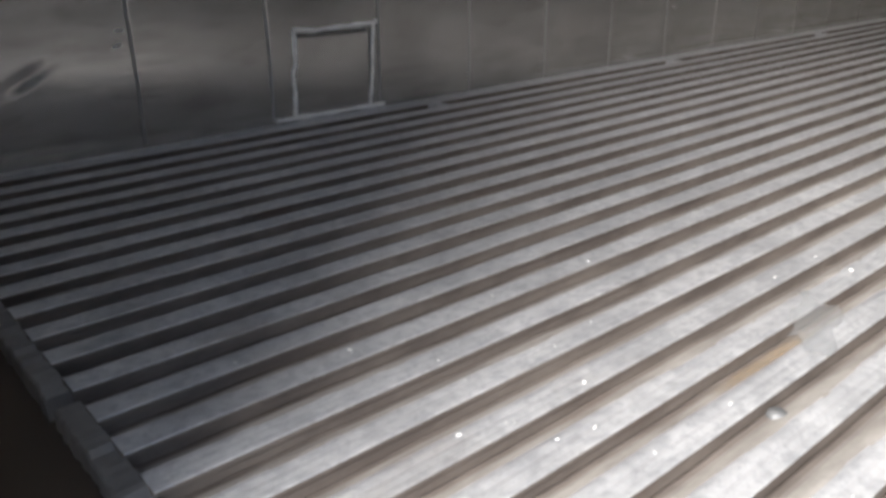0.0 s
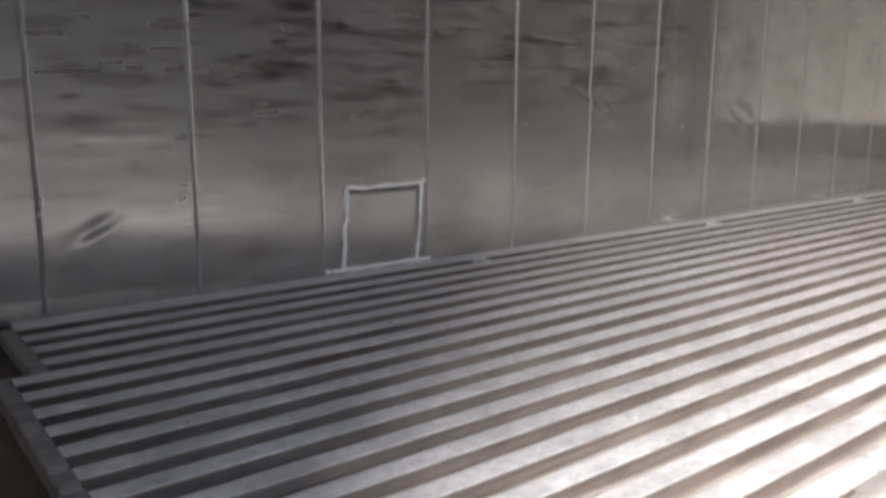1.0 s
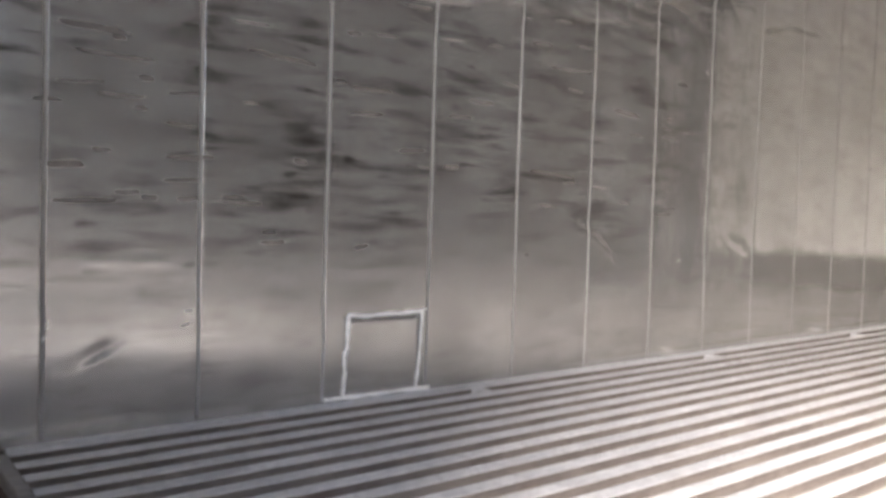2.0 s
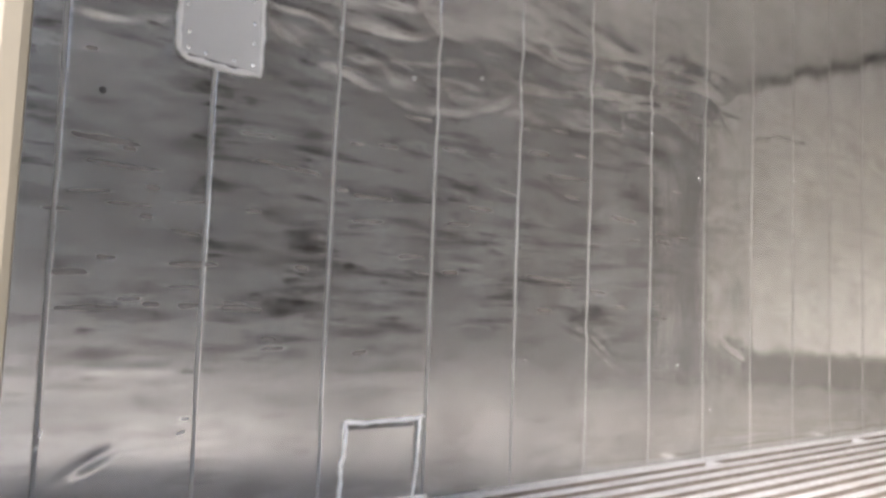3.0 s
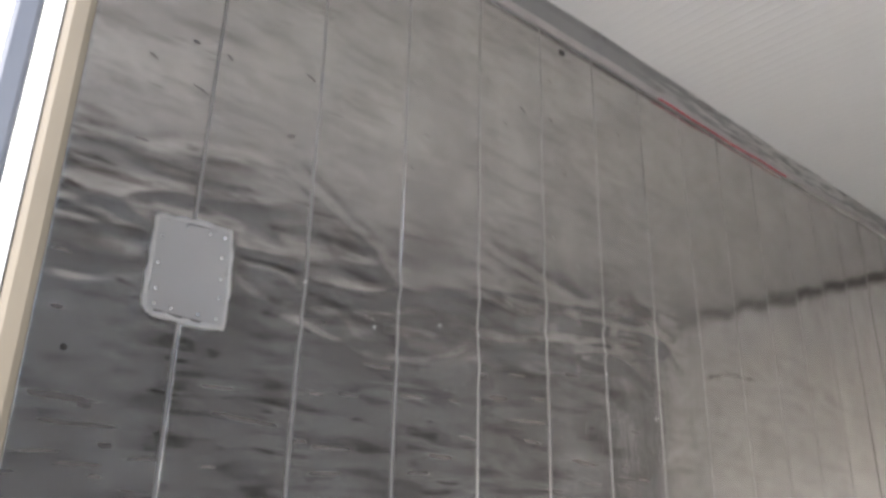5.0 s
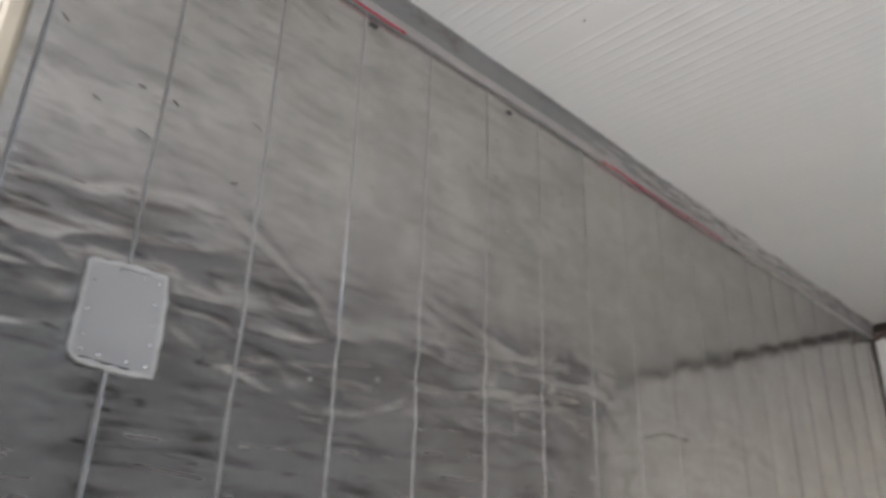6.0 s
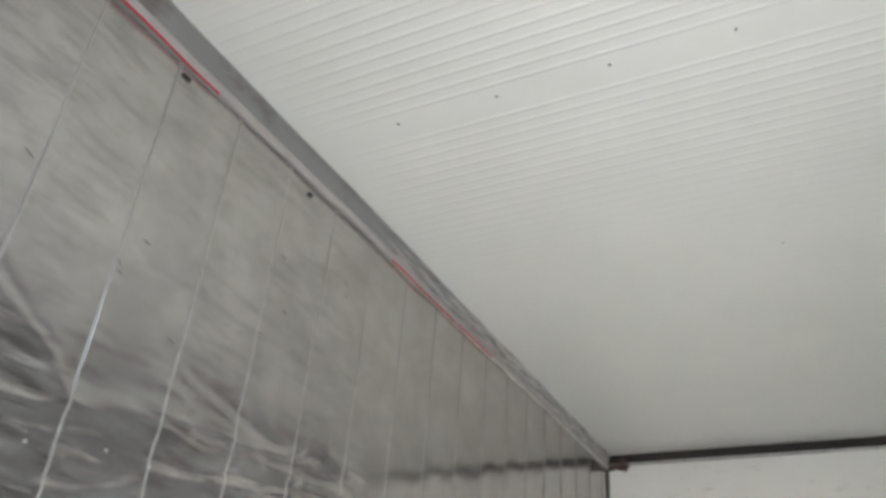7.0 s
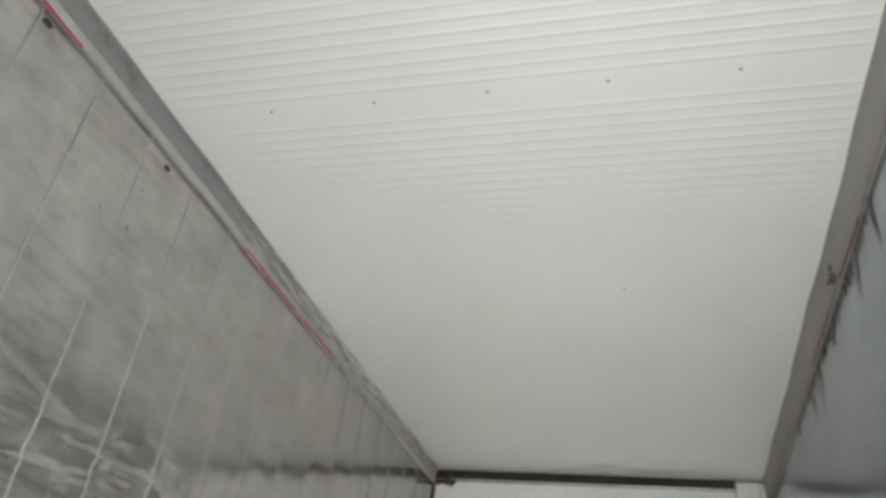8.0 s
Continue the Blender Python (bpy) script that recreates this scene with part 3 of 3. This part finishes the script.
ceiling = tagged(part("ceiling", ceiling_sheet(), CEILING), "white painted ceiling with fine crosswise ridges", "ceiling", kind="structure")
fixing_mesh = mesh("ceiling_screw", dome(0.0055, 0.0025), HEAD)
for y in (0.36, 1.602, 2.848):
    for x in (0.391, 0.767, 1.152, 1.53, 1.913) if y < 2 else (1.51,):
        ob = tagged(new("ceiling_screw", fixing_mesh), "small dark screw head set in the white ceiling", "screw", "ceiling screws")
        ob.location, ob.rotation_euler = (x, y, H + 0.0004), (0, radians(90), 0)

# ---- trims in the corners under the ceiling ----
def trim_place(side, u, v, s):
    """A point of the trim: u off the wall, v below the ceiling, s along it."""
    k = 1 + 0.10 * math.sin(4.3 * s + side) + 0.06 * math.sin(11 * s)
    deep = 1.03 - 0.24 * max(0, (s - 1.2) / 4.2) + 0.02 * math.sin(2.7 * s)
    if side > 0:
        deep = 1.68 - 0.10 * s / 5 + 0.02 * math.sin(2.7 * s)
    z = H + v * deep + (0.0015 * math.sin(17 * s) if v < -0.01 else 0)
    return (u * k if side < 0 else W - u * k, s, z)


def trim_run(side, profile, a, b, steps):
    return extrude(profile, [a + i * (b - a) / steps for i in range(steps + 1)], lambda u, v, s: trim_place(side, u, v, s))


for side, nm in ((-1, "trim_west"), (1, "trim_east")):
    prof = [(0.0, -0.128), (0.012, -0.128), (0.016, -0.121), (0.014, -0.098), (0.009, -0.092), (0.012, -0.084), (0.020, -0.03), (0.027, -0.008), (0.027, -0.0005), (0.0, -0.0005)]
    trim = tagged(part(nm, trim_run(side, prof, 0.02, L - 0.01, 60), TRIM if side < 0 else TRIM_GRIMY), "grimy grey metal trim between side wall and ceiling", "trim", kind="structure")
    lip = [(0.010, -0.127), (0.0165, -0.127), (0.0195, -0.121), (0.0185, -0.093), (0.015, -0.089), (0.008, -0.089)]
    part("lip", trim_run(side, lip, 0.03, L - 0.02, 60), LIP if side < 0 else LIP_GRIMY, trim, "rolled lower lip")

for side, a, b in ((-1, 0.45, 1.13), (-1, 2.24, 3.30), (1, 2.10, 2.46), (1, 2.72, 3.18)):
    tape = [(0.0130, -0.1276), (0.0130, -0.1284), (0.0170, -0.1284), (0.0186, -0.1250), (0.0180, -0.1246), (0.0166, -0.1272)]
    tagged(part("red_tape", trim_run(side, tape, a, b, 30), RED if side < 0 else RED_FADED), "thin red strip stuck along the lower edge of the trim", "tape", "red strips")

# black-brown runs from the joint over the upper side wall
runs = random.Random(21)
for k in range(26):
    y = 2.0 + 0.075 * k + runs.uniform(-0.03, 0.03)
    top, ln, wd = H - 0.185, 0.03 + runs.choice((0.05, 0.06, 0.09, 0.17)) * runs.uniform(0.8, 1.4), runs.uniform(0.010, 0.034)
    bm = bmesh.new()
    left, right = [], []
    for i in range(8):
        f = i / 7
        c, hw = y + 0.012 * math.sin(5 * f + k), wd * (1 - f) ** 0.7 * runs.uniform(0.6, 1.1) + 0.0006
        for edge, yy in ((left, c - hw), (right, c + hw)):
            z = top - ln * f
            edge.append(bm.verts.new((W - one(calm, yy, z) - 0.004, yy, z)))
    for i in range(7):
        bm.faces.new((left[i], left[i + 1], right[i + 1], right[i]))
    part("dirt_run", bm, DIRT, wall_east)
for y, z, ln in ((1.006, 2.190, 0.034), (1.664, 2.189, 0.026)):
    x = one(dents, y, z)
    bm = box((x - 0.002, y - ln / 2, z - 0.007), (x + 0.006, y + ln / 2, z + 0.007), 0.003)
    tagged(part("rubber_plug", bm, BLACK), "small black rubber plug in the steel wall", "plug", "wall plugs")

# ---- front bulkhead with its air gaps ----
# near-black colour stands in for the shade behind the bulkhead gaps
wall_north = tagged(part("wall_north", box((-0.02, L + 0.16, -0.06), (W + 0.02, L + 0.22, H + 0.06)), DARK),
                    "dark closing wall behind the white bulkhead", "wall", kind="structure")
bulkhead = tagged(empty("bulkhead", (W / 2, L, 0)), "white painted front bulkhead with dark air gap above", "bulkhead")


def under(ob, thing):
    ob.parent = thing
    ob.matrix_parent_inverse = Matrix.Translation(-thing.location)
    return ob


under(part("panel", box((0.012, L, 0.27), (2.088, L + 0.035, 2.272), 0.006), BULKHEAD), bulkhead)
under(part("side_panel", box((2.094, L - 0.004, 0.0), (2.240, L + 0.035, 2.338), 0.006), BULKHEAD), bulkhead)
under(part("side_strip", box((2.246, L - 0.010, 0.0), (W - 0.002, L + 0.03, 2.332), 0.004), BULKHEAD), bulkhead)
under(part("top_rail", box((0.012, L - 0.008, 2.274), (2.088, L + 0.02, 2.292), 0.003), TRIM, None, "grey metal rail along the top edge"), bulkhead)
# black slab fills the open gap and imitates the shade inside it
under(part("gap_slab", box((0.012, L - 0.003, 2.294), (2.088, L + 0.1, H - 0.001), 0.002), DARK, None, "black slab in place of the shaded gap under the ceiling"), bulkhead)
# steel baffle; the shade of its recess is put into the dark colour
under(part("baffle", box((0.012, L + 0.05, 0.0), (2.088, L + 0.08, 0.268), 0.003), GAP_METAL, None, "baffle plate in the lower air gap, darkened for its shade"), bulkhead)


def lumps(center, spread, count, size, rnd):
    bm = bmesh.new()
    for _ in range(count):
        m = Matrix.Translation([c + rnd.uniform(-s, s) for c, s in zip(center, spread)]) @ Euler([rnd.uniform(0, 3) for _ in range(3)]).to_matrix().to_4x4() \
            @ Matrix.Diagonal((size * rnd.uniform(0.6, 2.4), size * rnd.uniform(0.4, 0.9), size * rnd.uniform(0.5, 1.0), 1))
        bmesh.ops.create_icosphere(bm, subdivisions=2, radius=1, matrix=m)
    for f in bm.faces:
        f.smooth = True
    return bm


rnd = random.Random(5)
tagged(part("sealant_smear", lumps((0.05, L - 0.006, 2.275), (0.11, 0.010, 0.028), 64, 0.014, rnd), BROWN),
       "ragged brown sealant smeared in the upper front corner", "sealant")
tagged(part("sealant_smear", lumps((W - 0.03, 2.50, H - 0.17), (0.008, 0.05, 0.02), 14, 0.008, rnd), BROWN),
       "brown sealant lump on the joint of the trim", "sealant")
under(part("corner_bead", tube([(0.005, L - 0.002, 0.27 + i * 0.2) for i in range(11)], 0.004), GAP_METAL, None, "dark bead down the corner"), bulkhead)

# ---- repair on the wall by the doorway: riveted plate in a sealant border ----
def on_wall(y, z, proud=0.0):
    return Vector((one(dents, y, z) + proud, y, z))


plate_at = (0.004, 0.407, 0.93)
repair = tagged(empty("repair_plate", plate_at), "grey riveted repair plate with smeared sealant border on the wall", "plate")
FACE = 0.0045
corners = ((0.325, 0.945), (0.492, 0.936), (0.486, 1.150), (0.322, 1.142))
bm = bmesh.new()
ring = [[bm.verts.new((x, y, z)) for y, z in corners] for x in (-0.012, FACE)]
for i in range(4):
    bm.faces.new((ring[0][i], ring[0][(i + 1) % 4], ring[1][(i + 1) % 4], ring[1][i]))
bm.faces.new(ring[1])
bm.faces.new(ring[0][::-1])
bmesh.ops.recalc_face_normals(bm, faces=bm.faces[:])
bmesh.ops.bevel(bm, geom=bm.edges[:], offset=0.0012, segments=2, affect="EDGES")
under(part("plate", bm, PLATE), repair)
border = ((0.316, 1.149), (0.368, 1.154), (0.413, 1.159), (0.488, 1.156), (0.497, 1.097), (0.499, 1.012), (0.497, 0.93), (0.441, 0.927),
          (0.396, 0.929), (0.337, 0.932), (0.318, 0.947), (0.315, 1.001), (0.318, 1.05))
pts = []
for (ya, za), (yb, zb) in zip(border, border[1:] + border[:1]):
    for k in range(4):
        y, z = ya + (yb - ya) * k / 4, za + (zb - za) * k / 4
        y, z = 0.407 + (y - 0.407) * 0.97, 1.043 + (z - 1.043) * 0.975
        pts.append(Vector((0.0025 + rnd.uniform(-0.0004, 0.0004), y + rnd.uniform(-0.001, 0.001), z + rnd.uniform(-0.001, 0.001))))
pts.append(pts[0].copy())
under(part("sealant_border", tube(pts, lambda i: 0.0064 + 0.0014 * math.sin(i * 1.7), 8, 0.32), SEALANT, None, "pale grey smeared sealant bead"), repair)
screw_mesh = mesh("screw", dome(0.0046, 0.0038), SCREW)
for y, z in ((0.334, 1.103), (0.386, 1.139), (0.439, 1.136), (0.474, 1.136), (0.473, 1.089), (0.476, 1.04), (0.478, 0.997), (0.477, 0.950),
             (0.435, 0.951), (0.375, 0.952), (0.338, 0.956), (0.338, 0.989), (0.334, 1.044)):
    ob = new("screw", screw_mesh)
    ob.location = (FACE, y, z)
    under(ob, repair)

# ---- square patch above the floor, outlined with white sealant ----
patch = tagged(empty("wall_patch", (0.0, 0.84, 0.0)), "square steel patch outlined with white sealant above the floor", "patch")


def bead(points, r):
    pts = []
    for (ya, za), (yb, zb) in zip(points, points[1:]):
        for k in range(7):
            y, z = ya + (yb - ya) * k / 7, za + (zb - za) * k / 7
            pts.append(on_wall(y + rnd.uniform(-0.0008, 0.0008), z + rnd.uniform(-0.0008, 0.0008), 0.002))
    pts.append(on_wall(*points[-1], 0.002))
    return tube(pts, lambda i: 1.25 * r * (1 + 0.18 * math.sin(i * 1.3) + 0.12 * math.sin(i * 0.5)), 8, 0.6)


bm = bmesh.new()
g = [[bm.verts.new(on_wall(0.738 + 0.218 * i / 10, 0.004 + 0.188 * j / 10, 0.0004)) for j in range(11)] for i in range(11)]
for i in range(10):
    for j in range(10):
        bm.faces.new((g[i][j], g[i + 1][j], g[i + 1][j + 1], g[i][j + 1])).smooth = True
r = bmesh.ops.extrude_face_region(bm, geom=bm.faces[:])
for v in r["geom"]:
    if isinstance(v, bmesh.types.BMVert):
        v.co.x -= 0.006
bmesh.ops.recalc_face_normals(bm, faces=bm.faces[:])
under(part("sheet", bm, STEEL), patch)
for line, rad in ((((0.738, 0.004), (0.742, 0.06), (0.739, 0.10), (0.747, 0.12), (0.749, 0.16), (0.750, 0.194)), 0.0040),
                  (((0.748, 0.192), (0.80, 0.188), (0.90, 0.191), (0.958, 0.193), (0.968, 0.199)), 0.0040),
                  (((0.957, 0.193), (0.953, 0.12), (0.949, 0.05), (0.942, 0.006)), 0.0036),
                  (((0.694, 0.008), (0.696, 0.004), (0.74, 0.004), (0.84, 0.004), (0.985, 0.005)), 0.0042)):
    under(part("sealant_bead", bead(line, rad), BEAD_WHITE, None, "white sealant line"), patch)

# ---- small marks on the wall ----
for y, z, ln, tilt in ((0.381, 0.219, 0.016, 0.1), (0.374, 0.192, 0.018, 0.35), (0.123, 0.205, 0.014, 1.4), (0.118, 0.18, 0.01, 1.2)):
    pts = [on_wall(y + ln * (k / 6 - 0.5) * math.cos(tilt), z + ln * (k / 6 - 0.5) * math.sin(tilt), 0.002) for k in range(7)]
    tagged(part("sealant_dab", tube(pts, lambda i: 0.0024 - 0.0004 * abs(i - 3), 6, 0.6), BEAD_WHITE),
           "small white dab of sealant on the steel wall", "sealant", "sealant dabs")

# ---- rear doorway: posts, gasket, header, sill ----
for side, nm in ((-1, "door_post_west"), (1, "door_post_east")):
    X = (lambda u: -u) if side < 0 else (lambda u: W + u)

    def bar(a, b, bev):
        lo = (min(X(a[0]), X(b[0])), a[1], a[2])
        hi = (max(X(a[0]), X(b[0])), b[1], b[2])
        return box(lo, hi, bev)
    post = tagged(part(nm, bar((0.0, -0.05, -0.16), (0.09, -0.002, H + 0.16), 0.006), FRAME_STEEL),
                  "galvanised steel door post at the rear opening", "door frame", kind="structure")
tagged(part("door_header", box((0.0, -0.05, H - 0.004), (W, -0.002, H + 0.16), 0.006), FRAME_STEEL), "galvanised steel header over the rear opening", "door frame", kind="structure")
sill = tagged(part("door_sill", box((0.0, -0.20, -0.16), (W, 0.048, -0.035), 0.006), SILL), "dark rusty steel sill at the rear opening", "sill", kind="structure")
tagged(part("underfloor", box((-0.09, 0.0, -0.2), (W + 0.09, L + 0.22, -0.076)), CORE), "insulated slab under the bar floor", "floor", kind="structure")
tagged(part("roof", box((-0.09, 0.0, H + 0.081), (W + 0.09, L + 0.22, H + 0.14)), CORE), "insulated roof slab above the ceiling", "roof", kind="structure")

# ---- rear doors: one leaf almost closed, the other folded back outside ----
D = 1.142                        # from hinge to free edge


def door_leaf(label, at, turn, flip):
    door = tagged(empty("rear_door", at), label, "door", "rear doors")
    door.rotation_euler = (0, 0, radians(turn))

    def piece(name, a, b, bevel, material, label=""):
        if flip:
            a, b = (-b[0], a[1], a[2]), (-a[0], b[1], b[2])
        ob = part(name, box(a, b, bevel), material, None, label)
        ob.parent = door
    piece("panel", (0.0, -0.026, -0.03), (D - 0.006, 0.0, H + 0.05), 0.003, FRAME_PAINT)
    piece("inner_liner", (0.12, 0.001, 0.03), (D - 0.40, 0.018, H - 0.03), 0.006, STEEL, "stainless inner lining")
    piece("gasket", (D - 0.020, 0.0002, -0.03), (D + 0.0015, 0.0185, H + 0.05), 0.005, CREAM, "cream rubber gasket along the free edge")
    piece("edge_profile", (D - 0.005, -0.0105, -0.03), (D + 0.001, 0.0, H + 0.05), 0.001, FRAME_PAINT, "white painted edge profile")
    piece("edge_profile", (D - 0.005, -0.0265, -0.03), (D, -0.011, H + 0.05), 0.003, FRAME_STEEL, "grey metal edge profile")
    return door


door_leaf("insulated rear door leaf with cream edge gasket, nearly closed", (-0.02, -0.068, 0.0), -4.0, False)
door_leaf("insulated rear door leaf with cream edge gasket, folded back along the side", (W + 0.15, -0.03, 0.0), 267.0, True)

# ---- loose bits on the floor ----
bm = bmesh.new()
for i in range(110):
    x, y = (rnd.uniform(0.9, 1.9), rnd.uniform(0.05, 1.6)) if i > 22 else (rnd.uniform(1.0, 1.5), rnd.uniform(0.25, 0.9))
    k = min(range(36), key=lambda i: abs(bar_lip(i) - x))
    x = bar_lip(k) - 0.013 + rnd.uniform(-0.012, 0.012)
    s = rnd.uniform(0.0006, 0.0016) if i > 22 else rnd.uniform(0.0005, 0.0010)
    bmesh.ops.create_cube(bm, size=1, matrix=Matrix.Translation((x, y, floor_z(y) + s * 0.5)) @ Euler((rnd.uniform(-.3, .3), rnd.uniform(-.3, .3), rnd.uniform(0, 3))).to_matrix().to_4x4()
                          @ Matrix.Diagonal((s * 3, s * 1.1, s, 1)))
tagged(part("grit", bm, CHIP), "pale grit scattered on the floor bars", "debris", kind="stuff")
bm = dome(0.0098, 0.0075, 16)
bmesh.ops.rotate(bm, verts=bm.verts[:], cent=(0, 0, 0), matrix=Matrix.Rotation(radians(-90), 3, "Y"))
bmesh.ops.translate(bm, verts=bm.verts[:], vec=(1.2720, 0.466, floor_z(0.455) - 0.0105))
tagged(part("bolt_head", bm, HEAD), "shiny round bolt head on a floor bar", "bolt")
bm = bmesh.new()
ramp = ((0.004, -0.0150), (0.011, -0.0120), (0.018, -0.0080), (0.025, -0.0045), (0.031, -0.0022))
g = [[bm.verts.new((u - 0.018, -0.12 + 0.24 * j / 16, v)) for u, v in ramp] for j in range(17)]
for p, q in zip(g, g[1:]):
    for i in range(4):
        bm.faces.new((p[i], p[i + 1], q[i + 1], q[i])).smooth = True
stain = part("rust_stain", bm, RUST, floor, "orange rust stain")
stain.location = (bar_lip(17) + 0.018, 0.545, 0.0012)
bm = bmesh.new()
g = [[bm.verts.new((1.214 + 0.050 * i / 6 - 0.042 * j / 6 + 0.005 * math.sin(j * 1.7), 0.592 + 0.115 * j / 6 + 0.008 * math.sin(i * 1.3) - 0.003 * i, floor_z(0.65) + 0.0008 + 0.0022 * abs(math.sin(i * 1.1 + j * 0.7))))
      for j in range(7)] for i in range(7)]
for i in range(6):
    for j in range(6):
        bm.faces.new((g[i][j], g[i + 1][j], g[i + 1][j + 1], g[i][j + 1])).smooth = True
ex = bmesh.ops.extrude_face_region(bm, geom=bm.faces[:])
for v in ex["geom"]:
    if isinstance(v, bmesh.types.BMVert):
        v.co.z += 0.0004
bmesh.ops.recalc_face_normals(bm, faces=bm.faces[:])
tagged(part("plastic_scrap", bm, FILM), "crumpled cloudy plastic scrap across a floor groove", "scrap")

# ---- the yard outside ----
ground = tagged(part("ground", box((-400, -800, -1.45), (400, 800, -1.30)), ASPHALT), "pale concrete yard around the standing body", "ground", kind="structure")
